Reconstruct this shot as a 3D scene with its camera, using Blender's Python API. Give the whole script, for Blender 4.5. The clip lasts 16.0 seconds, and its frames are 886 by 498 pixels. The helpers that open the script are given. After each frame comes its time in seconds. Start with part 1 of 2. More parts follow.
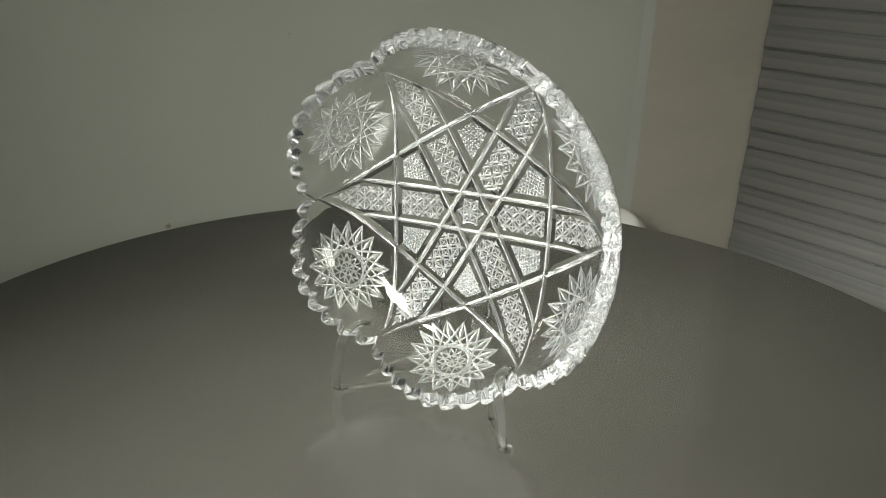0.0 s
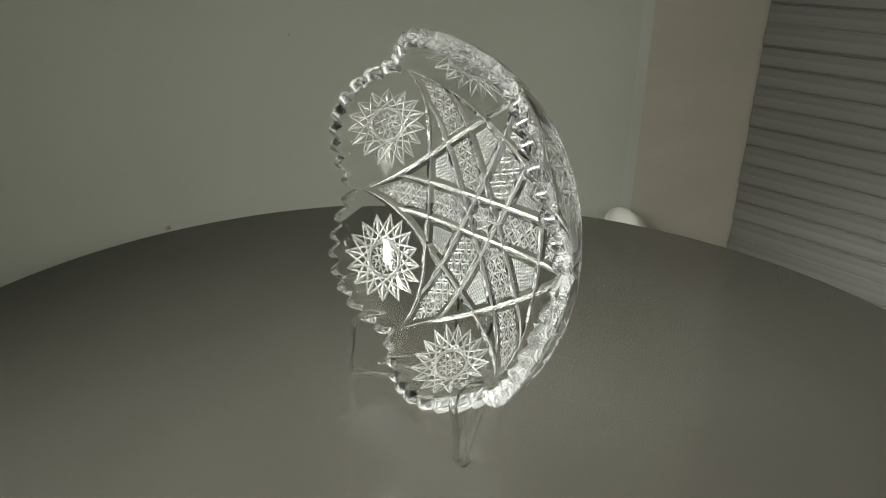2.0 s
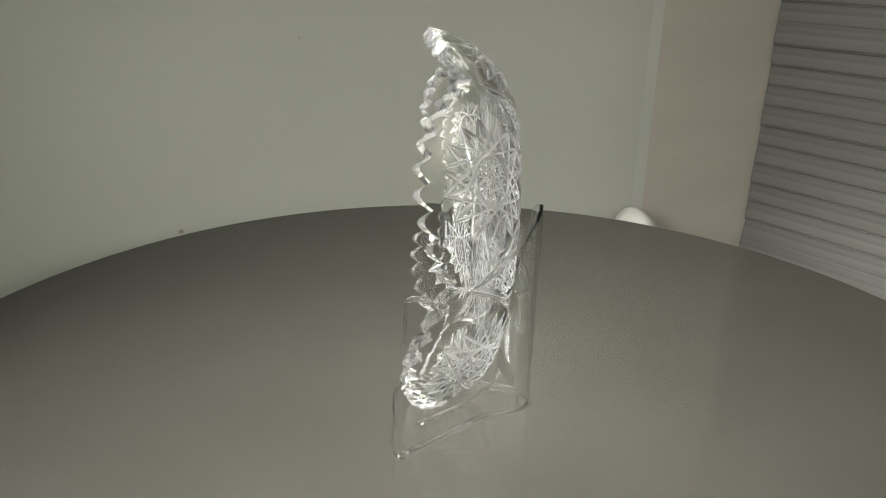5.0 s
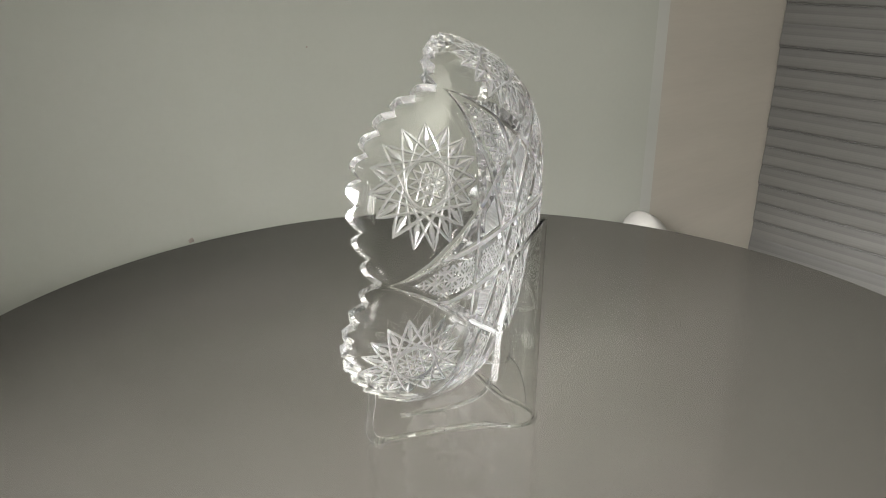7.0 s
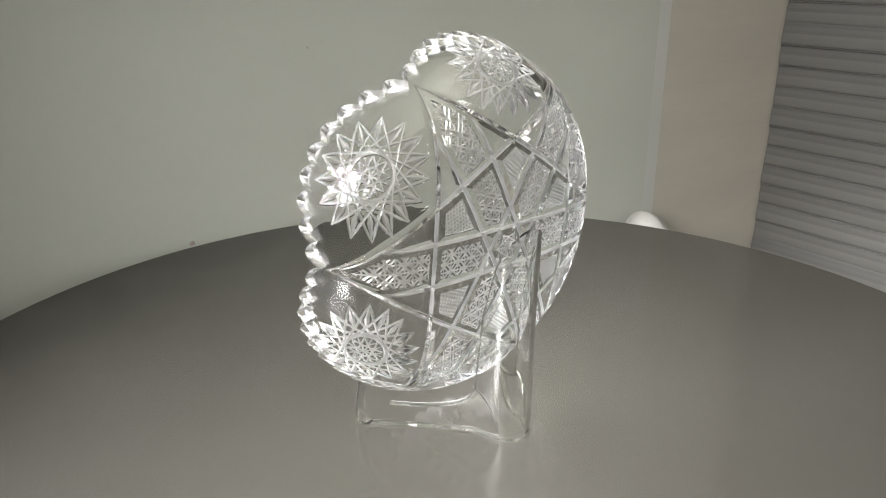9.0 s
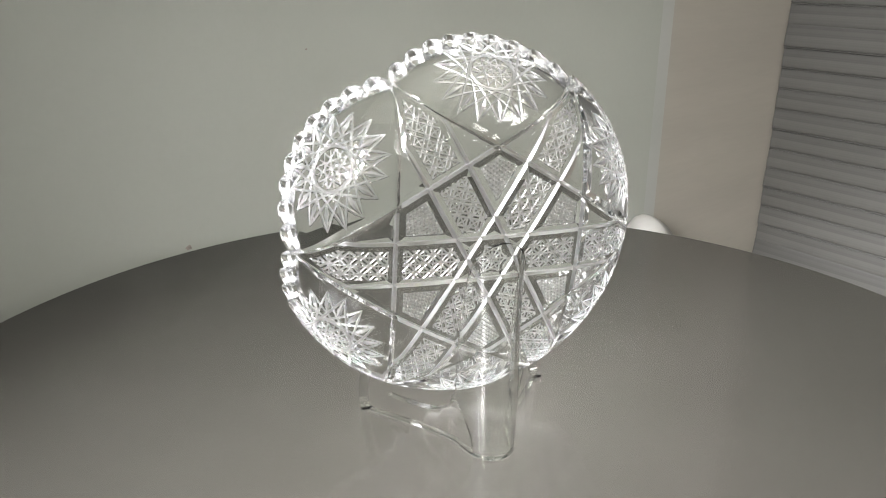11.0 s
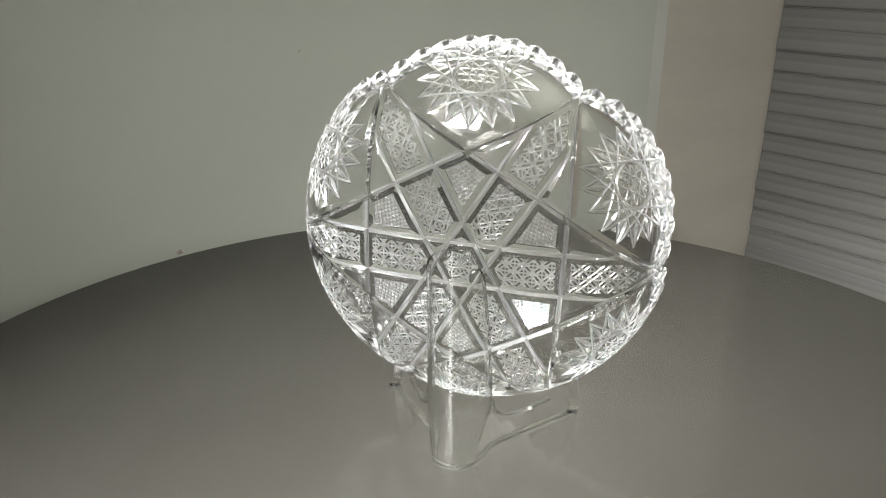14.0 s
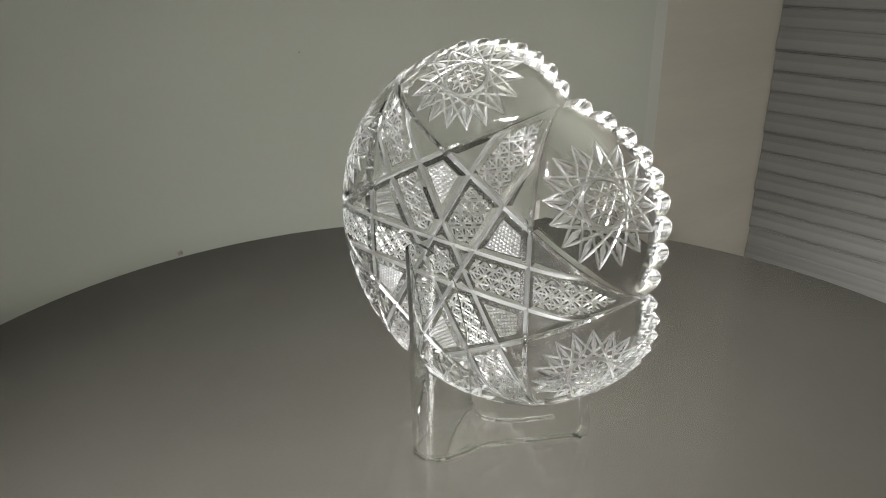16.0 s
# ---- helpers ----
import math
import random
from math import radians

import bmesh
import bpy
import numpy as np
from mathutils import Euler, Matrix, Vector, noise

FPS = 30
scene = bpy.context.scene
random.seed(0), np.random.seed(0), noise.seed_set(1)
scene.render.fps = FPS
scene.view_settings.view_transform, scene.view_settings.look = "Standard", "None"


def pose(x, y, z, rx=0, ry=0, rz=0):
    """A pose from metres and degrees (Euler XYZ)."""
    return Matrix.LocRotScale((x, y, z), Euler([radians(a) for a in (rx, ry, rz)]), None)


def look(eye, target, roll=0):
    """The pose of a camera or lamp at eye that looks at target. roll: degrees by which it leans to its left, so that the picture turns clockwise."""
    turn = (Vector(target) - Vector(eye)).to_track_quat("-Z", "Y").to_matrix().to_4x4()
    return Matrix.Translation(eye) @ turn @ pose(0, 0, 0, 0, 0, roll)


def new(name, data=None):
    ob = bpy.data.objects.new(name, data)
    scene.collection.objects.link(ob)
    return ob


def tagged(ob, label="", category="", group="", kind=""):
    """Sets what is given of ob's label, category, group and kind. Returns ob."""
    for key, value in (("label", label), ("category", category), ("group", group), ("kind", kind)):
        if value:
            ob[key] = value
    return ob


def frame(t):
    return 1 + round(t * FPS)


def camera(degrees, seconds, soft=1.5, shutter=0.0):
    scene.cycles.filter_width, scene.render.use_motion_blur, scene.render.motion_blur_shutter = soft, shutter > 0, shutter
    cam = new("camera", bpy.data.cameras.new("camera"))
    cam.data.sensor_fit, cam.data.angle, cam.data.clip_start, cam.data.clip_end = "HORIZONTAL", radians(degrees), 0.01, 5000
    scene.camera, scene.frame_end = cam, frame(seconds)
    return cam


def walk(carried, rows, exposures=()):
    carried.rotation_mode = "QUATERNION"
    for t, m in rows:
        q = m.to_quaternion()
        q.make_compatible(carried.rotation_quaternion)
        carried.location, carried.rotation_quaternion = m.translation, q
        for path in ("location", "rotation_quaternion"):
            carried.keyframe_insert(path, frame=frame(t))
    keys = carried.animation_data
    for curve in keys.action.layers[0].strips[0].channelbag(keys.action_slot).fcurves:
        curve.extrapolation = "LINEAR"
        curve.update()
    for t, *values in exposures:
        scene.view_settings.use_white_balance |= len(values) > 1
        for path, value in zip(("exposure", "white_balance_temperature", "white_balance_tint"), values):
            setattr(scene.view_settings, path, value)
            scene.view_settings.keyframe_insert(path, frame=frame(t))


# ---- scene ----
# Metres. The turntable's axis is the origin and its top is z = 0.
TAU = 2 * math.pi
cam = camera(60.3, 16.0, soft=0.9)

# seconds, eye x y z, yaw to the right, pitch, lean to the left
PATH = (
    (0.0, 0.0105, -0.4024, 0.2552, -1.592, -21.662, 1.801),
    (0.5, 0.01, -0.4018, 0.2559, -1.453, -21.763, 1.752),
    (1.0, 0.0094, -0.4013, 0.2566, -1.344, -21.745, 1.702),
    (1.5, 0.0088, -0.4007, 0.2573, -1.445, -21.669, 1.653),
    (2.0, 0.0081, -0.4008, 0.2571, -1.459, -21.803, 1.545),
    (2.5, 0.0074, -0.4008, 0.2568, -1.448, -21.792, 1.437),
    (3.0, 0.0067, -0.4008, 0.2566, -1.468, -21.865, 1.329),
    (3.5, 0.006, -0.4009, 0.2564, -1.835, -21.77, 1.221),
    (4.0, 0.0061, -0.4003, 0.2556, -1.952, -21.703, 1.14),
    (6.5, 0.0054, -0.4035, 0.256, -2.771, -21.292, 0.11),
    (7.0, 0.0052, -0.4041, 0.2561, -2.869, -21.132, -0.095),
    (7.5, 0.0043, -0.4024, 0.2554, -2.892, -21.066, -0.273),
    (8.0, 0.0034, -0.4008, 0.2547, -2.848, -21.239, -0.451),
    (8.5, 0.0022, -0.3996, 0.2548, -2.899, -21.126, -0.416),
    (9.0, 0.0011, -0.3983, 0.2548, -2.801, -21.084, -0.381),
    (11.5, -0.0009, -0.3849, 0.2542, -2.647, -20.94, -0.174),
    (12.0, -0.0007, -0.3836, 0.2539, -2.287, -20.81, -0.217),
    (12.5, -0.0004, -0.3823, 0.2536, -2.156, -20.802, -0.261),
    (13.0, -0.0027, -0.381, 0.2537, -2.039, -20.752, -0.153),
    (13.5, -0.005, -0.3797, 0.2539, -1.92, -20.742, -0.045),
    (14.0, -0.0073, -0.3783, 0.254, -1.809, -20.897, 0.063),
    (14.5, -0.0087, -0.3777, 0.2531, -1.884, -21.032, -0.088),
    (15.0, -0.008, -0.3784, 0.254, -1.951, -21.106, -0.052),
    (15.5, -0.0074, -0.3792, 0.255, -1.901, -21.007, -0.017),
    (16.0, -0.0067, -0.3799, 0.2559, -1.831, -20.947, 0.018),
)


def eye_pose(x, y, z, yaw, pitch, lean):
    a, b = radians(yaw), radians(pitch)
    ahead = Vector((math.sin(a) * math.cos(b), math.cos(a) * math.cos(b), math.sin(b)))
    return look((x, y, z), Vector((x, y, z)) + ahead, lean)


EXPOSURES = ((0, -0.72, 6700, 4), (2, -0.74, 6800, 4), (4, -0.44, 6750, 5), (6.3, 0.04, 6600, 13), (8, 0.04, 6550, 13), (9, 0.06, 6500, 13), (11.5, 0.16, 6400, 14), (13, 0.02, 6450, 12), (14.5, -0.25, 6550, 11), (16, -0.38, 6600, 11))
walk(cam, [(r[0], eye_pose(*r[1:])) for r in PATH], EXPOSURES)

# ---- light ----
WALL_TURN = 39.8          # the back wall's turn about z, degrees
WALL_AT = 0.394           # its distance from the axis
CORNER_A = 0.994          # where the slatted wall meets it
COUNTER = -0.45
CEILING = 1.75
ROOM = pose(0, 0, 0, 0, 0, WALL_TURN)   # x along the back wall, y into it

world = bpy.data.worlds.new("sky")
scene.world = world
world.use_nodes = True
wn = world.node_tree.nodes
sky = wn.new("ShaderNodeTexSky")
sky.sky_type, sky.sun_disc = "NISHITA", False
sky.sun_elevation, sky.sun_rotation = radians(32), radians(205)
world.node_tree.links.new(sky.outputs[0], wn["Background"].inputs[0])
wn["Background"].inputs[1].default_value = 0.1


def area(name, m, sx, sy, watts, colour):
    d = bpy.data.lights.new(name, "AREA")
    d.shape, d.size, d.size_y, d.energy, d.color = "RECTANGLE", sx, sy, watts, colour
    ob = new(name, d)
    ob.matrix_world = m
    return ob


# fill lamp added in the unseen window opening behind the camera
WIN_A, WIN_Z = 0.45, 0.8   # centre of the added window along the south wall
FRONT_B = -1.7
LEFT_A = -1.35
WEST_B, WEST_Z = -0.55, 0.72
area("south_fill", ROOM @ look((WIN_A, FRONT_B + 0.03, WIN_Z), (WIN_A, 0, WIN_Z)), 0.46, 0.42, 9, (1.0, 0.995, 0.9))
# the tall west window, unseen, which the bowl faces when it first turns
area("west_daylight", ROOM @ look((LEFT_A + 0.03, WEST_B, WEST_Z), (0.0, -0.30, 0.08)), 0.34, 0.42, 16.5, (1.0, 1.0, 0.97)).data.spread = radians(54)
# small bright key lamp added at the left, nearly along the back wall
SIDE_B, SIDE_Z = -0.12, 0.98
area("side_key", ROOM @ look((LEFT_A + 0.03, SIDE_B, SIDE_Z), (-0.06, -0.05, 0.03)), 0.13, 0.13, 12, (0.98, 0.99, 1.0)).data.spread = radians(27)
# added fill without a fixture, aimed up at the white ceiling behind the camera
area("ceiling_fill", ROOM @ look((0.6, -0.95, 0.55), (0.6, -0.95, CEILING)), 0.9, 0.9, 62, (1.0, 0.995, 0.9))


# ---- materials ----
def material(name, base, rough=0.5, metal=0.0, ior=1.5):
    m = bpy.data.materials.new(name)
    m.use_nodes = True
    b = m.node_tree.nodes["Principled BSDF"]
    b.inputs["Base Color"].default_value = (*base, 1)
    b.inputs["Roughness"].default_value = rough
    b.inputs["Metallic"].default_value = metal
    b.inputs["IOR"].default_value = ior
    return m


def worn(m, colours, scale, bump=0.0, fine=200.0, rough=None, stretch=(1, 1, 1)):
    """Two scales of mottling over a base colour, with fine relief."""
    nt = m.node_tree
    n, l = nt.nodes, nt.links
    b = n["Principled BSDF"]
    co = n.new("ShaderNodeTexCoord")
    mp = n.new("ShaderNodeMapping")
    mp.inputs["Scale"].default_value = stretch
    l.new(co.outputs["Object"], mp.inputs["Vector"])
    big = n.new("ShaderNodeTexNoise")
    big.inputs["Scale"].default_value, big.inputs["Detail"].default_value = scale, 4
    small = n.new("ShaderNodeTexNoise")
    small.inputs["Scale"].default_value, small.inputs["Detail"].default_value = fine, 3
    l.new(mp.outputs[0], big.inputs["Vector"])
    l.new(mp.outputs[0], small.inputs["Vector"])
    mix = n.new("ShaderNodeMath")
    mix.operation = "MULTIPLY_ADD"
    mix.inputs[1].default_value = 0.25
    l.new(small.outputs["Fac"], mix.inputs[0])
    l.new(big.outputs["Fac"], mix.inputs[2])
    ramp = n.new("ShaderNodeValToRGB")
    ramp.color_ramp.elements[0].position, ramp.color_ramp.elements[1].position = 0.42, 0.82
    ramp.color_ramp.elements[0].color = (*colours[0], 1)
    ramp.color_ramp.elements[1].color = (*colours[1], 1)
    l.new(mix.outputs[0], ramp.inputs[0])
    l.new(ramp.outputs[0], b.inputs["Base Color"])
    if rough:
        mr = n.new("ShaderNodeMapRange")
        mr.inputs["From Min"].default_value, mr.inputs["From Max"].default_value = 0.3, 0.7
        mr.inputs["To Min"].default_value, mr.inputs["To Max"].default_value = rough
        l.new(big.outputs["Fac"], mr.inputs["Value"])
        l.new(mr.outputs[0], b.inputs["Roughness"])
    if bump:
        bp = n.new("ShaderNodeBump")
        bp.inputs["Strength"].default_value, bp.inputs["Distance"].default_value = 1.0, bump
        l.new(small.outputs["Fac"], bp.inputs["Height"])
        l.new(bp.outputs[0], b.inputs["Normal"])
    return m


def clear(name, ior, colour=(1, 1, 1), rough=0.0):
    m = bpy.data.materials.new(name)
    m.use_nodes = True
    n = m.node_tree.nodes
    n.remove(n["Principled BSDF"])
    g = n.new("ShaderNodeBsdfGlass")
    g.inputs["IOR"].default_value = ior
    g.inputs["Color"].default_value = (*colour, 1)
    g.inputs["Roughness"].default_value = rough
    m.node_tree.links.new(g.outputs[0], n["Material Output"].inputs[0])
    return m


CRYSTAL = clear("cut_lead_crystal", 1.54, (0.995, 0.998, 0.995))


def ground_crystal(name, satin_share, satin_rough):
    """Wheel-cut facets: partly polished, partly satin."""
    m = clear(name, 1.54, (0.995, 0.998, 0.995), 0.015)
    n, l = m.node_tree.nodes, m.node_tree.links
    polished = n["Glass BSDF"]
    satin = n.new("ShaderNodeBsdfGlass")
    satin.inputs["IOR"].default_value, satin.inputs["Roughness"].default_value = 1.54, satin_rough
    mix = n.new("ShaderNodeMixShader")
    mix.inputs[0].default_value = satin_share
    l.new(polished.outputs[0], mix.inputs[1])
    l.new(satin.outputs[0], mix.inputs[2])
    l.new(mix.outputs[0], n["Material Output"].inputs[0])
    return m


GROUND = ground_crystal("ground_cut_crystal", 0.3, 0.33)
TOOTH = ground_crystal("ground_rim_crystal", 0.2, 0.34)
ACRYLIC = clear("clear_acrylic", 1.49, (0.98, 0.985, 0.98))
WALL = worn(material("painted_wall", (0.6, 0.6, 0.55), 0.62), ((0.184, 0.188, 0.165), (0.2, 0.204, 0.18)), 2.2, 0.00004, 160)
BEIGE = worn(material("beige_panel", (0.5, 0.45, 0.38), 0.55), ((0.17, 0.155, 0.132), (0.198, 0.181, 0.154)), 5.0, 0.00004, 90, stretch=(0.3, 1, 2.5))
PALE = worn(material("pale_trim", (0.7, 0.7, 0.66), 0.45), ((0.185, 0.188, 0.172), (0.205, 0.206, 0.19)), 6.0, 0.00003, 120)
SLAT = worn(material("grey_slat", (0.2, 0.2, 0.19), 0.5), ((0.0195, 0.0192, 0.017), (0.046, 0.045, 0.0395)), 2.0, 0.00005, 14, stretch=(1, 0.1, 60))
SLAT_EDGE = worn(material("grey_slat_edge", (0.15, 0.15, 0.14), 0.5), ((0.026, 0.0255, 0.0228), (0.034, 0.0333, 0.030)), 6.0, 0.0001, 60)
TABLE = worn(material("satin_grey_top", (0.1, 0.09, 0.08), 0.16, ior=1.43), ((0.0125, 0.0119, 0.0099), (0.0154, 0.0147, 0.0124)), 5.0, 0.0, 240, rough=(0.13, 0.22))
METAL = worn(material("dull_steel", (0.4, 0.39, 0.37), 0.35, 0.9), ((0.35, 0.34, 0.32), (0.45, 0.44, 0.42)), 8.0)
COUNTERTOP = worn(material("grey_counter", (0.3, 0.28, 0.25), 0.4), ((0.06, 0.057, 0.05), (0.09, 0.085, 0.075)), 9.0, 0.0002, 150)
WHITE = worn(material("white_finish", (0.82, 0.81, 0.77), 0.5), ((0.14, 0.137, 0.126), (0.17, 0.166, 0.152)), 20.0)
SPOT = worn(material("dark_scuff", (0.12, 0.1, 0.085), 0.7), ((0.09, 0.075, 0.065), (0.18, 0.15, 0.13)), 150.0)
FRAME = material("white_window_paint", (0.78, 0.78, 0.74), 0.4)


# ---- building helpers ----
def mesh_of(name, bm, mat, smooth=None):
    bmesh.ops.recalc_face_normals(bm, faces=bm.faces)
    me = bpy.data.meshes.new(name)
    bm.to_mesh(me)
    bm.free()
    me.materials.append(mat)
    if smooth is not None:
        me.shade_smooth()
        me.set_sharp_from_angle(angle=radians(smooth))
    return me


def part(name, bm, mat, parent, label="", smooth=None):
    ob = new(name, mesh_of(name, bm, mat, smooth))
    ob.parent = parent
    if label:
        ob["label"] = label
    return ob


def box(bm, lo, hi, bevel=0.0):
    r = bmesh.ops.create_cube(bm, size=1.0)
    for v in r["verts"]:
        v.co = [lo[i] + (v.co[i] + 0.5) * (hi[i] - lo[i]) for i in range(3)]
    if bevel:
        es = {e for v in r["verts"] for e in v.link_edges}
        bmesh.ops.bevel(bm, geom=list(es), offset=bevel, segments=2, affect="EDGES", profile=0.5)
    return bm


def lathe(bm, profile, n=96):
    """Turn (radius, height) pairs about z; closed at the ends where the radius is 0."""
    rings = []
    for r, z in profile:
        if r < 1e-6:
            rings.append([bm.verts.new((0, 0, z))])
        else:
            rings.append([bm.verts.new((r * math.cos(TAU * i / n), r * math.sin(TAU * i / n), z)) for i in range(n)])
    for a, b in zip(rings, rings[1:]):
        for i in range(n):
            j = (i + 1) % n
            q = [a[i % len(a)], a[j % len(a)], b[j % len(b)], b[i % len(b)]]
            q = list(dict.fromkeys(q))
            if len(q) > 2:
                bm.faces.new(q)
    return bm


def smooth_path(points, per=8):
    """A Catmull-Rom line through the points."""
    p = [Vector(q) for q in points]
    p = [2 * p[0] - p[1]] + p + [2 * p[-1] - p[-2]]
    out = []
    for i in range(1, len(p) - 2):
        for k in range(per):
            t = k / per
            a, b, c, d = p[i - 1], p[i], p[i + 1], p[i + 2]
            out.append(0.5 * (2 * b + (c - a) * t + (2 * a - 5 * b + 4 * c - d) * t * t + (3 * b - a - 3 * c + d) * t ** 3))
    return out + [p[-2]]


def ribbon(bm, line, flat, width, thick):
    """A strip of rectangular section with eased edges; flat(i, tangent) is the direction of its width."""
    rings = []
    w, h, e = width / 2, thick / 2, min(width, thick) * 0.22
    shape = ((-w + e, -h), (w - e, -h), (w, -h + e), (w, h - e), (w - e, h), (-w + e, h), (-w, h - e), (-w, -h + e))
    for i, q in enumerate(line):
        t = (line[min(i + 1, len(line) - 1)] - line[max(i - 1, 0)]).normalized()
        s = Vector(flat(i, t))
        s = (s - s.dot(t) * t).normalized()
        u = t.cross(s)
        rings.append([bm.verts.new(q + s * a + u * b) for a, b in shape])
    for a, b in zip(rings, rings[1:]):
        for i in range(8):
            bm.faces.new((a[i], a[(i + 1) % 8], b[(i + 1) % 8], b[i]))
    bm.faces.new(rings[0][::-1])
    bm.faces.new(rings[-1])
    return bm


# ---- the room ----
def room_piece(name, lo, hi, mat, label, category, bevel=0.0):
    ob = new(name, mesh_of(name, box(bmesh.new(), lo, hi, bevel), mat))
    ob.matrix_world = ROOM
    return tagged(ob, label, category, kind="structure")


BEIGE_A = 0.679           # where the beige panel begins on the back wall
room_piece("wall_north", (LEFT_A, WALL_AT, COUNTER), (BEIGE_A - 0.025, WALL_AT + 0.1, CEILING), WALL, "pale grey-green painted wall behind the turntable", "wall")
room_piece("counter", (LEFT_A - 0.1, FRONT_B - 0.1, COUNTER - 0.04), (CORNER_A + 0.1, WALL_AT + 0.1, COUNTER), COUNTERTOP, "grey countertop beneath the turntable", "counter")
room_piece("ceiling", (LEFT_A - 0.1, FRONT_B - 0.1, CEILING), (CORNER_A + 0.1, WALL_AT + 0.1, CEILING + 0.05), FRAME, "plain white painted ceiling", "ceiling")
room_piece("wall_east", (CORNER_A, FRONT_B, COUNTER), (CORNER_A + 0.1, WALL_AT + 0.1, CEILING), WALL, "pale wall behind the slatted blind", "wall")
def window_wall(name, window_name, m, lo, hi, centre, half):
    """A wall in four blocks round a window opening: x along it, y out of the room."""
    (x0, z0), (x1, z1) = lo, hi
    a0, a1, c0, c1 = centre[0] - half[0], centre[0] + half[0], centre[1] - half[1], centre[1] + half[1]
    bm = bmesh.new()
    box(bm, (x0, 0, z0), (a0, 0.1, z1))
    box(bm, (a1, 0, z0), (x1, 0.1, z1))
    box(bm, (a0, 0, z0), (a1, 0.1, c0))
    box(bm, (a0, 0, c1), (a1, 0.1, z1))
    ob = new(name, mesh_of(name, bm, WALL))
    ob.matrix_world = m
    tagged(ob, "unseen pale wall with a window opening", "wall", kind="structure")
    win = tagged(new(window_name), "unseen white painted window with a lamp in it", "window", kind="structure")
    win.matrix_world = m
    bm = bmesh.new()
    f = 0.04
    for p, q in (((a0, c0), (a1, c0 + f)), ((a0, c1 - f), (a1, c1)), ((a0, c0 + f), (a0 + f, c1 - f)), ((a1 - f, c0 + f), (a1, c1 - f))):
        box(bm, (p[0], 0.03, p[1]), (q[0], 0.08, q[1]), 0.003)
    part("window_frame", bm, FRAME, win)


# this window is added behind the camera to hold the south fill
window_wall("wall_south", "added_window", ROOM @ pose(0, FRONT_B, 0, 0, 0, 180), (-CORNER_A - 0.1, COUNTER), (-LEFT_A + 0.1, CEILING), (-WIN_A, WIN_Z), (0.27, 0.25))
window_wall("wall_west", "window_2", ROOM @ pose(LEFT_A, 0, 0, 0, 0, 90), (FRONT_B, COUNTER), (WALL_AT + 0.1, CEILING), (-0.41, 0.75), (0.42, 0.36))


def corner_panel():
    """A flat beige panel at the end of the back wall, with a pale upright trim."""
    room_piece("trim", (BEIGE_A - 0.025, WALL_AT, COUNTER), (BEIGE_A, WALL_AT + 0.1, CEILING), PALE, "pale upright trim strip at the wall panel's edge", "trim")
    room_piece("wall_panel", (BEIGE_A, WALL_AT, COUNTER), (CORNER_A, WALL_AT + 0.1, CEILING), BEIGE, "flat beige wall panel beside the slatted blind", "wall panel")


corner_panel()


def slatted_blind():
    """Horizontal slats, tilted and overlapping, along the east wall."""
    blind = tagged(new("slatted_blind"), "dark grey horizontal slatted blind with lighter edges", "blind", kind="structure")
    blind.matrix_world = ROOM
    pitch, length = 0.034, 1.9
    bm = bmesh.new()
    crown = [(-0.0016 * math.cos(math.pi * k / 16) + 0.0008, 0.0195 * math.sin(math.pi * k / 16)) for k in range(-8, 9)]
    ends = [[bm.verts.new((x, y, z)) for x, z in crown] + [bm.verts.new((x + 0.0016, y, z)) for x, z in crown[::-1]] for y in (-length / 2, length / 2)]
    n = len(ends[0])
    for k in range(n):
        bm.faces.new((ends[0][k], ends[0][(k + 1) % n], ends[1][(k + 1) % n], ends[1][k]))
    for q in ends:
        bm.faces.new(q)
    me = mesh_of("slat", bm, SLAT, 50)
    bm = bmesh.new()
    box(bm, (0.0002, -length / 2, -0.0222), (0.0030, length / 2, -0.0196), 0.001)
    edge = mesh_of("slat_edge", bm, SLAT_EDGE)
    z = COUNTER + 0.04
    while z < CEILING - 0.05:
        m = pose(CORNER_A - 0.016 + random.uniform(-0.001, 0.001), WALL_AT - 0.002 - length / 2, z, 0, 4.2 + random.uniform(-1.2, 1.2), random.uniform(-0.1, 0.1))
        s = new("slat", me)
        s.parent, s.matrix_basis = blind, m
        e = new("slat_edge", edge)
        e.parent = s
        z += pitch


slatted_blind()


# ---- the turntable ----
def turntable():
    top = tagged(new("turntable"), "large round satin grey turntable with a glossy top", "turntable")
    R = 0.3739
    part("disc", lathe(bmesh.new(), ((0, 0), (R - 0.002, 0), (R, -0.0015), (R, -0.016), (R - 0.002, -0.018), (0, -0.018)), 256), TABLE, top, smooth=25)
    part("pedestal", lathe(bmesh.new(), ((0, -0.0175), (0.11, -0.0175), (0.11, -0.05), (0.06, -0.06), (0.045, -0.1), (0.045, COUNTER + 0.03), (0.16, COUNTER + 0.015), (0.165, COUNTER), (0, COUNTER)), 96), METAL, top, "dull steel pedestal", smooth=30)
    return top


TURNTABLE = turntable()


# ---- the cut glass bowl ----
R_TIP, R_WALL, DEEP, BULGE = 0.096, 0.1019, 0.0548, 3.85
HOB_N, HOB_K = 16, 6
BAND = 0.117


def profile(n=6000):
    """Radius and height of the outer wall from the foot to the rim: a flat, slightly dished foot that turns up into a steep wall."""
    q = np.linspace(0, math.pi / 2, n)
    z = DEEP * (1 - np.cos(q))
    r = R_WALL * np.sin(q) ** (2 / BULGE) + 0.0022 * (z / DEEP) ** 4
    return r, z + 0.0025 * np.exp(-(r / 0.066) ** 6)


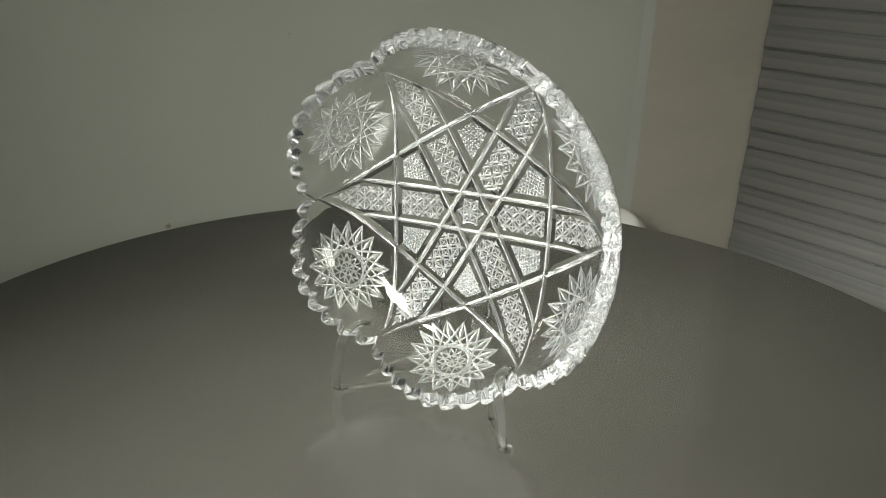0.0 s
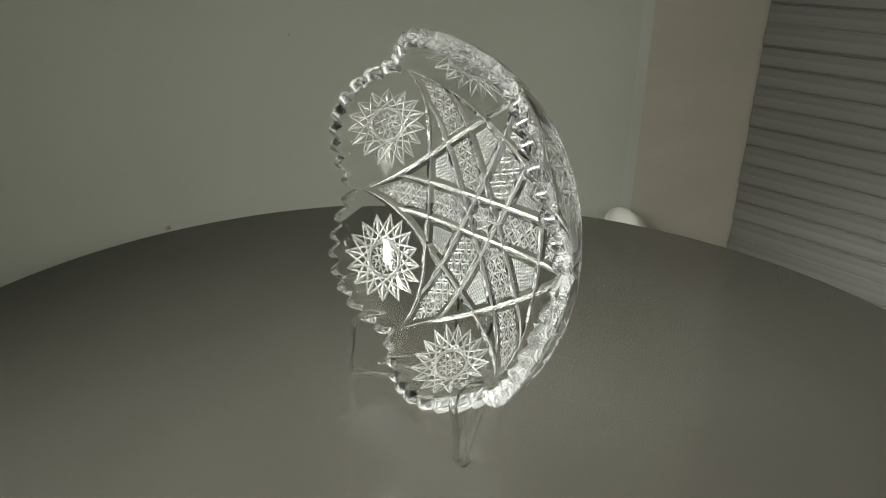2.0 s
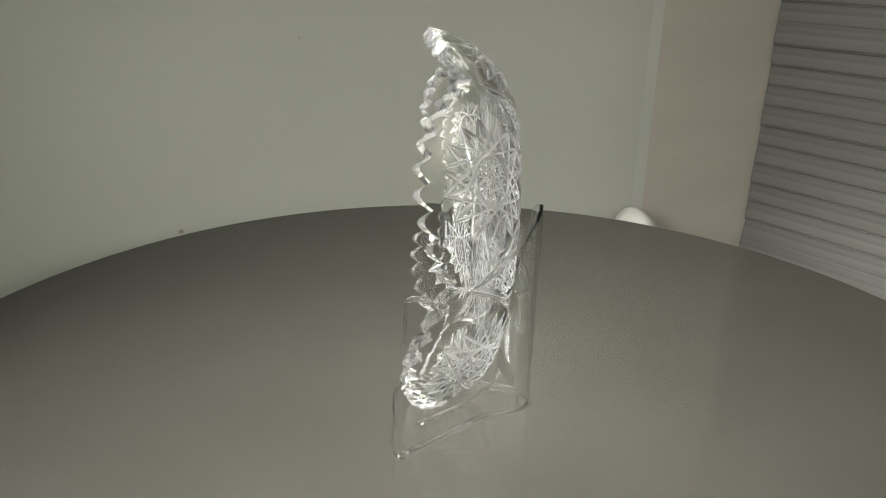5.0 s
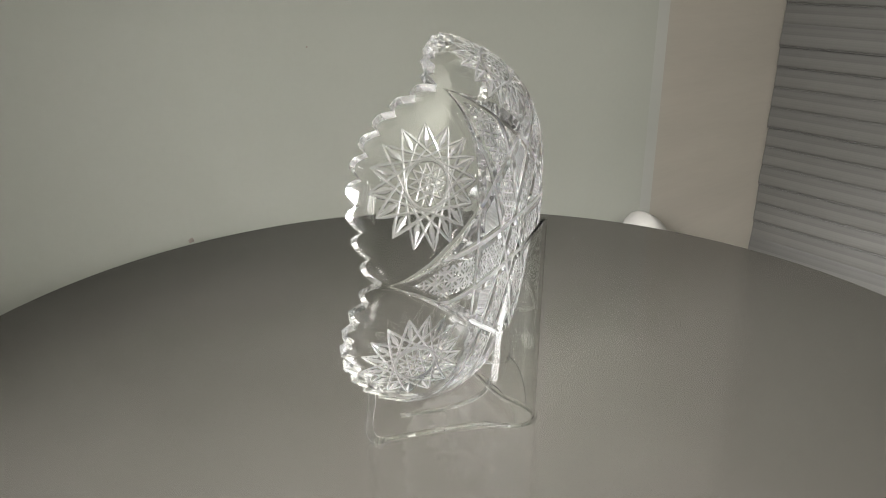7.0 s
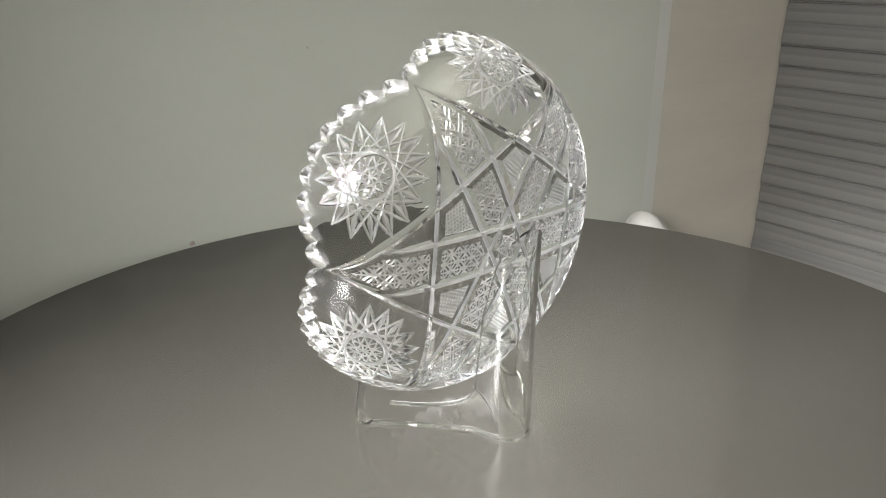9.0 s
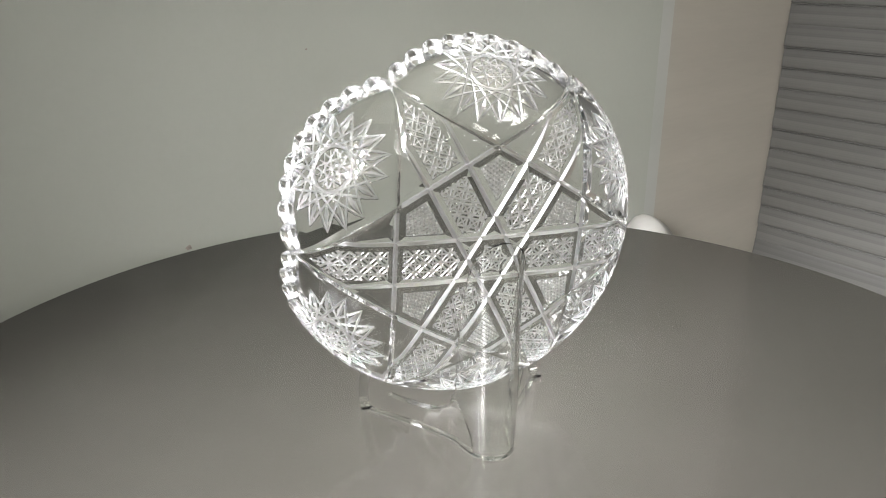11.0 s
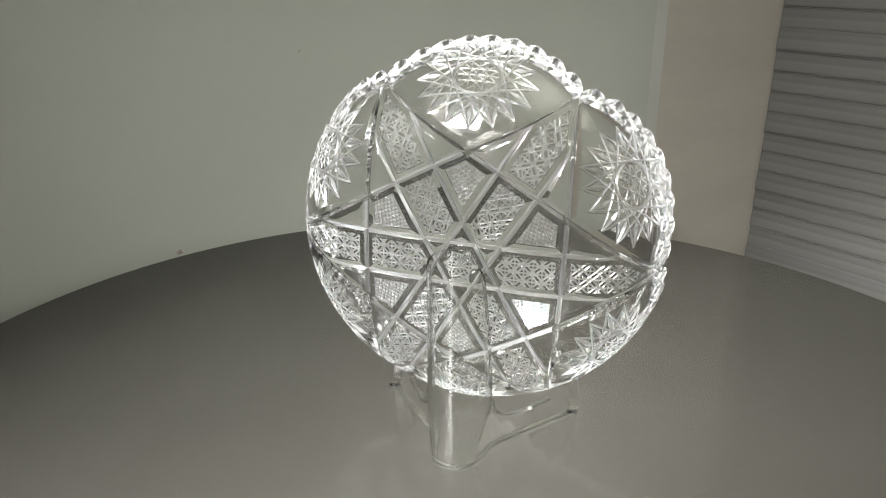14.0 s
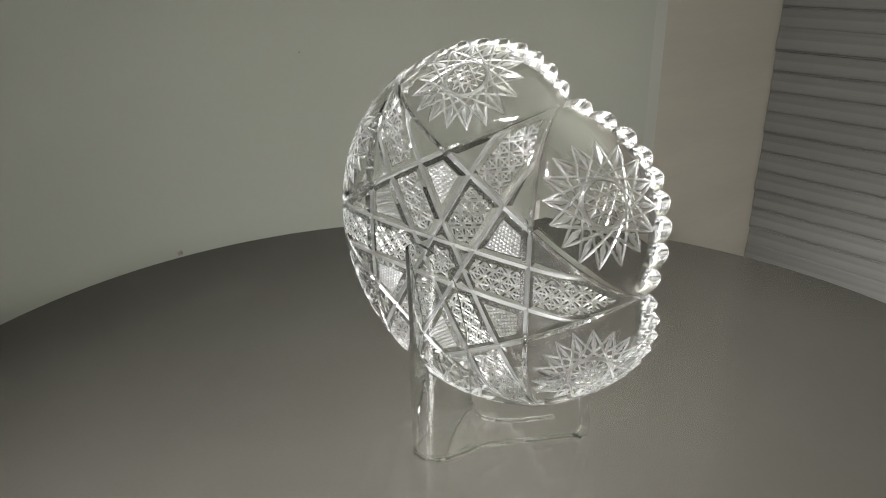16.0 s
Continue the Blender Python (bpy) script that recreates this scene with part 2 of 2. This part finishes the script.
def vee(d, half, slope=0.85):
    """The depth of a V cut at the distance d from its line."""
    return np.maximum(half - np.abs(d), 0) * slope


def mitre(d, size):
    """A long mitre cut: a sharp line at the bottom of wide, shallow flanks."""
    return vee(d, 0.0040 * size, 0.32) + vee(d, 0.0013 * size, 0.9)


def cut_depth(r, phi, s, s_hob):
    """How deep the outer surface is cut at radius r, angle phi, arc length s (metres)."""
    x, y = r * np.cos(phi), r * np.sin(phi)
    cut = np.zeros_like(r)
    fold = (phi + math.pi / 6) % (TAU / 6) - math.pi / 6      # from the nearest star tip
    inside = np.zeros(r.shape, bool)
    chords, bands = [], []
    for k in range(6):
        a = k * TAU / 6
        u, w = x * math.cos(a) + y * math.sin(a), -x * math.sin(a) + y * math.cos(a)
        chords.append((u - R_TIP * (0.527 - 0.027 * (w / (0.866 * R_TIP)) ** 2), w))
        if k < 3:
            bands += [(w - BAND * R_TIP, u), (w + BAND * R_TIP, u)]
    rx, ry = r * np.cos(fold), r * np.abs(np.sin(fold))
    tip_half = (R_TIP - rx) * math.tan(radians(30))
    star = ry < np.maximum(tip_half, 0)
    # long mitre cuts of the six-pointed star
    for d, w in chords:
        lim = R_TIP * 0.866 - np.abs(w)
        cut = np.maximum(cut, np.where(lim > 0, mitre(d, np.minimum(1, 0.12 + lim / 0.028)), 0))
    for d, u in bands:
        lim = R_TIP * 0.835 - np.abs(u)
        cut = np.maximum(cut, np.where(lim > 0, mitre(d, 0.9 * np.minimum(1, 0.1 + lim / 0.028)), 0))
    near = np.minimum.reduce([np.abs(d) for d, _ in chords] + [np.abs(d) for d, _ in bands])
    axis = np.minimum.reduce([np.abs(-x * math.sin(k * TAU / 6) + y * math.cos(k * TAU / 6)) for k in range(3)])
    # cane work in the bands between the paired cuts
    in_band = star & (axis < BAND * R_TIP) & (near > 0.0036)
    c = np.cos(np.round(phi / (TAU / 6)) * TAU / 6)
    sn = np.sin(np.round(phi / (TAU / 6)) * TAU / 6)
    u, w = x * c + y * sn, -x * sn + y * c
    p = 0.0064
    cane = np.zeros_like(r)
    for a in (45, -45):
        q = (u * math.cos(radians(a)) + w * math.sin(radians(a))) / p
        for off in (0.16, -0.16):
            cane = np.maximum(cane, vee(((q + off + 0.5) % 1 - 0.5) * p, 0.0006, 0.95))
    for q in (u / (p * 0.7071), w / (p * 0.7071)):
        cane = np.maximum(cane, vee(((q + 0.5) % 1 - 0.5) * p * 0.7071, 0.0005, 0.95))
    cut = np.where(in_band, np.maximum(cut, cane), cut)
    ground = (near < 0.0013) & (cut > 0.0001) & star | in_band & (cane > 0.00004)
    # fine crossed cuts in the kites
    g = (phi % (TAU / 6)) - TAU / 12
    gu, gw = r * np.cos(g), r * np.sin(g)
    kite = (gu > 0.016) & (gu < 0.055) & (axis > BAND * R_TIP) & (near > 0.0042) & (gu * math.cos(radians(30)) + np.abs(gw) * 0.5 < 0.0505 - 0.0046)
    q = 0.0019
    hatch = np.zeros_like(r)
    for a in (52, -52):
        d = gu * math.sin(radians(a)) + gw * math.cos(radians(a))
        hatch = np.maximum(hatch, vee((d / q % 1 - 0.5) * q, 0.00085, 0.85))
    cut = np.where(kite, np.maximum(cut, hatch), cut)
    ground |= kite & (hatch > 0.00004)
    # six many-pointed stars between the tips
    ht, hs = r * g, (s - s_hob) * 1.13
    rad, ang = np.hypot(ht, hs), np.arctan2(hs, ht)
    H = 0.0304
    hob = np.zeros_like(r)
    inner = H * math.cos(math.pi * HOB_K / HOB_N)
    for k in range(HOB_N):
        a = TAU * k / HOB_N
        d = ht * math.cos(a) + hs * math.sin(a) - inner
        along = -ht * math.sin(a) + hs * math.cos(a)
        lim = H * math.sin(math.pi * HOB_K / HOB_N) - np.abs(along)
        hob = np.maximum(hob, np.where(lim > 0, vee(d, np.minimum(0.0008, 0.0002 + lim * 0.12), 0.9), 0))
    near_ray = (ang / (TAU / HOB_N) + 0.5 + 0.5 * ((HOB_K % 2) * 1)) % 1 - 0.5
    flare = np.minimum((H - rad) * 0.2, (rad - H * 0.52) * 0.3)
    hob = np.maximum(hob, np.where((rad > H * 0.52) & (rad < H), vee(near_ray * TAU / HOB_N * rad, np.maximum(flare, 0), 0.75), 0))
    hob = np.maximum(hob, vee(rad - inner * 0.96, 0.0008, 0.8))
    for k in range(8):
        a = TAU * k / 8
        d = ht * math.cos(a) + hs * math.sin(a)
        hob = np.maximum(hob, np.where(rad < inner * 0.86, vee(d - inner * 0.33, 0.0006, 0.9), 0))
        if k < 4:
            hob = np.maximum(hob, np.where(rad < inner * 0.86, vee(d, 0.0005, 0.8), 0))
    clear_of = ~star
    cut = np.where(clear_of & (rad < H), np.maximum(cut, hob), cut)
    ground |= clear_of & (rad < H) & (hob > 0.00004)
    return cut, ground


TEETH = 54


def cut_glass_bowl():
    NA, NR, NI = 1944, 520, 44
    # arc length of the profile
    rr, zz = profile()
    ss = np.concatenate([[0], np.cumsum(np.hypot(np.diff(rr), np.diff(zz)))])
    s_hob = 0.5 * (float(np.interp(R_TIP * 0.577, rr, ss)) + float(ss[-1]) + 0.004)
    phi = np.arange(NA) * TAU / NA
    tooth = 1 - np.abs(np.sin(phi * TEETH / 2))                    # 1 at a notch, 0 on a crest
    dip = 0.0168 * (1 - np.abs(np.sin(3 * phi)))
    z_end = DEEP - 0.0002 - dip - 0.0050 * tooth
    s_end = np.interp(z_end, zz, ss)
    s_rim = np.interp(DEEP - dip, zz, ss)
    v = np.linspace(0, 1, NR + 1)[1:]
    S = v[:, None] * s_end[None, :]
    P = np.broadcast_to(phi[None, :], S.shape)
    r, z = np.interp(S, ss, rr), np.interp(S, ss, zz)
    dr, dz = np.gradient(rr, ss), np.gradient(zz, ss)
    nr, nz = np.interp(S, ss, dz), -np.interp(S, ss, dr)           # outward normal in the meridian plane
    depth, ground_at = cut_depth(r, P, S, s_hob)
    r2, z2 = r - nr * depth, z - nz * depth
    X = np.stack([r2 * np.cos(P), r2 * np.sin(P), z2], -1).reshape(-1, 3)
    # the smooth inside, a wall's thickness away
    vi = np.linspace(1, 0, NI + 1)[:-1]
    Si = vi[:, None] * (s_end - 0.0005)[None, :]
    Pi = np.broadcast_to(phi[None, :], Si.shape)
    ri, zi = np.interp(Si, ss, rr), np.interp(Si, ss, zz)
    ni, mi = np.interp(Si, ss, dz), -np.interp(Si, ss, dr)
    thick = 0.0074 + 0.0006 * (1 - vi[:, None]) + 0.0022 * np.clip((Si / s_rim[None, :] - 0.86) / 0.14, 0, 1) ** 2
    ri2, zi2 = np.maximum(ri - ni * thick, 0.0002), zi - mi * thick
    Y = np.stack([ri2 * np.cos(Pi), ri2 * np.sin(Pi), zi2], -1).reshape(-1, 3)
    d0 = float(cut_depth(np.array([[0.0]]), np.array([[0.0]]), np.array([[0.0]]), s_hob)[0][0, 0])
    # each tooth is bevelled towards its outer and inner face
    top = 0.5 * (X[(NR - 1) * NA:] + Y[:NA])
    run = (X[(NR - 1) * NA:] - X[(NR - 4) * NA:(NR - 3) * NA])
    run /= np.linalg.norm(run, axis=1)[:, None]
    top += run * (0.0004 + 0.0020 * (1 - tooth))[:, None]
    verts = np.concatenate([X, top, Y, [[0, 0, 0.0025 + d0]], [[0, 0, 0.0105]]])
    rows = NR + 1 + NI
    i = np.arange(NA)
    j = (i + 1) % NA
    quads = np.stack([np.stack([k * NA + i, k * NA + j, (k + 1) * NA + j, (k + 1) * NA + i], -1) for k in range(rows - 1)]).reshape(-1, 4)
    o, c = len(verts) - 2, len(verts) - 1
    last = (rows - 1) * NA
    tris = np.concatenate([np.stack([np.full(NA, o), j, i], -1), np.stack([last + i, last + j, np.full(NA, c)], -1)])
    me = bpy.data.meshes.new("cut_glass_bowl")
    nq, nt = len(quads), len(tris)
    me.vertices.add(len(verts))
    me.vertices.foreach_set("co", verts.astype(np.float32).ravel())
    me.loops.add(nq * 4 + nt * 3)
    me.loops.foreach_set("vertex_index", np.concatenate([quads.ravel(), tris.ravel()]).astype(np.int32))
    me.polygons.add(nq + nt)
    starts = np.concatenate([np.arange(nq) * 4, nq * 4 + np.arange(nt) * 3]).astype(np.int32)
    me.polygons.foreach_set("loop_start", starts)
    me.update(calc_edges=True)
    me.validate()
    me.materials.append(CRYSTAL)
    me.materials.append(GROUND)
    me.materials.append(TOOTH)
    cut_at = np.concatenate([ground_at.ravel(), np.zeros((NI + 1) * NA, bool), [False, False]])
    ground = (cut_at[quads].sum(1) >= 3).astype(np.int32)
    ground[(NR - 1) * NA:(NR + 1) * NA] = 2                            # the teeth
    me.polygons.foreach_set("material_index", np.concatenate([ground, np.zeros(nt, np.int32)]))
    me.shade_smooth()
    me.set_sharp_from_angle(angle=radians(22))
    ob = new("bowl", me)
    return tagged(ob, "clear cut crystal bowl with star pattern and sawtooth rim", "bowl")


BOWL = cut_glass_bowl()
BOWL.visible_shadow = False       # clear glass lets the light through


# ---- the stand ----
def arch_panel(bm):
    """The upright back: a clear sheet bent to a U in plan, with an arched top and side edges that lean forward low down."""
    thick, nu, nv = 0.0020, 40, 36
    heights = (0.0, 0.010, 0.030, 0.075, 0.104, 0.126)
    edge_x = (-0.0285, -0.0280, -0.0215, -0.0255, -0.0330, -0.0345)
    edge_y = (0.0142, 0.0146, 0.0178, 0.0164, 0.0152, 0.0150)
    sheets = []
    for inset in (0.0, thick):
        grid = []
        for i in range(nu + 1):
            a = math.pi / 2 * (2 * i / nu - 1)
            top = 0.1035 + 0.0215 * math.cos(a) ** 0.8
            row = []
            for j in range(nv + 1):
                low = 0.002 + 0.027 * max(0.0, (abs(math.sin(a)) - 0.86) / 0.14) ** 0.7
                z = low + (top - low) * j / nv
                ex, ey = float(np.interp(z, heights, edge_x)), float(np.interp(z, heights, edge_y)) - inset
                back = -0.0436 - 0.0012 * z / 0.126 + inset
                row.append(bm.verts.new((back + (ex - back) * (1 - math.cos(a)), ey * math.sin(a), z)))
            grid.append(row)
        sheets.append(grid)
    out, inn = sheets
    for i in range(nu):
        for j in range(nv):
            bm.faces.new((out[i][j], out[i + 1][j], out[i + 1][j + 1], out[i][j + 1]))
            bm.faces.new((inn[i][j], inn[i][j + 1], inn[i + 1][j + 1], inn[i + 1][j]))
        for j in (0, nv):
            bm.faces.new((out[i][j], inn[i][j], inn[i + 1][j], out[i + 1][j]))
    for i in (0, nu):
        for j in range(nv):
            bm.faces.new((out[i][j], out[i][j + 1], inn[i][j + 1], inn[i][j]))
    return bm


def plate_stand():
    """A moulded clear easel: x is the way the bowl opens, y to its side."""
    st = tagged(new("plate_stand"), "clear acrylic easel stand holding the bowl upright", "plate stand")
    line = [(0.0300, 0.0560), (0.0235, 0.0505), (0.0120, 0.0405), (-0.0050, 0.0262), (-0.0180, 0.0168), (-0.0285, 0.0138), (-0.0375, 0.0098), (-0.0420, 0.0050), (-0.0432, 0)]
    line += [(x, -y) for x, y in line[-2::-1]]
    path = smooth_path([(x, y, 0.0011) for x, y in line])
    part("base_strip", ribbon(bmesh.new(), path, lambda i, t: t.cross(Vector((0, 0, 1))), 0.0034, 0.0014), ACRYLIC, st, smooth=40)
    part("back_panel", arch_panel(bmesh.new()), ACRYLIC, st, "clear curved arch-topped back", smooth=40)
    for sgn in (1, -1):
        arm = [(-0.0225, 0.0176, 0.0330), (-0.0205, 0.0186, 0.0265), (-0.0150, 0.0215, 0.0205), (-0.0030, 0.0280, 0.0152), (0.0110, 0.0358, 0.0126), (0.0225, 0.0425, 0.0112)]
        part("support_arm", ribbon(bmesh.new(), smooth_path([(x, sgn * y, z) for x, y, z in arm]), lambda i, t: t.cross(Vector((0, 0, 1))), 0.0032, 0.0014), ACRYLIC, st, smooth=40)
        hook = [(0.0265, 0.0560, 0.0018), (0.0318, 0.0562, 0.0012), (0.0348, 0.0560, 0.0055), (0.0350, 0.0555, 0.0130), (0.0340, 0.0545, 0.0210), (0.0344, 0.0530, 0.0300), (0.0342, 0.0515, 0.0365), (0.0312, 0.0500, 0.0425), (0.0258, 0.0490, 0.0442), (0.0195, 0.0485, 0.0436), (0.0140, 0.0480, 0.0418)]
        part("hook", ribbon(bmesh.new(), smooth_path([(x, sgn * y, z) for x, y, z in hook]), lambda i, t: (0, 1, 0), 0.0058, 0.0018), ACRYLIC, st, smooth=40)
    return st


STAND = plate_stand()
for o in STAND.children:
    o.visible_shadow = False


# ---- small things by the wall ----
def white_cap():
    """A rounded white piece of unknown kind in the corner; its body down to the counter is added."""
    h = -0.091 - COUNTER - 0.034
    dome = [(0.034 * math.cos(radians(q)), h + 0.034 * math.sin(radians(q))) for q in range(0, 91, 6)]
    bm = lathe(bmesh.new(), [(0, 0), (0.028, 0), (0.031, 0.004), (0.034, 0.06)] + dome[:-1] + [(0, h + 0.034)], 48)
    for v in bm.verts:
        if v.co.z > h - 0.001:
            v.co.x *= 1.0 + 0.35 * (v.co.x > 0)
            v.co.z -= 0.5 * max(0.0, v.co.x + 0.008)
    ob = new("white_piece", mesh_of("white_piece", bm, WHITE, 40))
    ob.matrix_world = ROOM @ pose(0.617, WALL_AT - 0.042, COUNTER)
    return tagged(ob, "white piece with a slanted rounded top by the wall", "jar")


white_cap()


def wall_mark(a, z, size, name, label):
    rng = random.Random(int(a * 1000))
    bm = bmesh.new()
    n = 14
    ring, top = [], bm.verts.new((a, WALL_AT - 0.0006, z))
    for i in range(n):
        k = size * rng.uniform(0.7, 1.2)
        ring.append(bm.verts.new((a + k * math.cos(TAU * i / n), WALL_AT + 0.0005, z + 0.8 * k * math.sin(TAU * i / n))))
    for i in range(n):
        bm.faces.new((ring[i], ring[(i + 1) % n], top))
    ob = new(name, mesh_of(name, bm, SPOT))
    ob.matrix_world = ROOM
    return tagged(ob, label, "wall mark")


wall_mark(0.1074, 0.170, 0.0022, "wall_mark", "tiny dark speck on the pale wall")
wall_mark(-0.031, -0.005, 0.0062, "wall_mark", "small brown scuff low on the pale wall")


# ---- what turns ----
TURN0, RATE = 241.6, -11.83
TILT, SPIN, YAW = 3.5, 2.5, 0.6


def motions():
    t = radians(TILT)
    lean = Matrix(((0, -math.sin(t), math.cos(t), 0), (1, 0, 0, 0), (0, math.cos(t), math.sin(t), 0), (0, 0, 0, 1)))
    on_disc = pose(-0.0296, 0.0032, 0.111, 0, 0, YAW) @ lean @ pose(0, 0, 0, 0, 0, SPIN)
    steps = [0.5 * k for k in range(33)]
    turn = lambda s: pose(0, 0, 0, 0, 0, TURN0 + RATE * s)
    walk(TURNTABLE, [(s, turn(s)) for s in steps])
    walk(STAND, [(s, turn(s) @ pose(0, 0.0038, 0)) for s in steps])
    walk(BOWL, [(s, turn(s) @ on_disc) for s in steps])


motions()
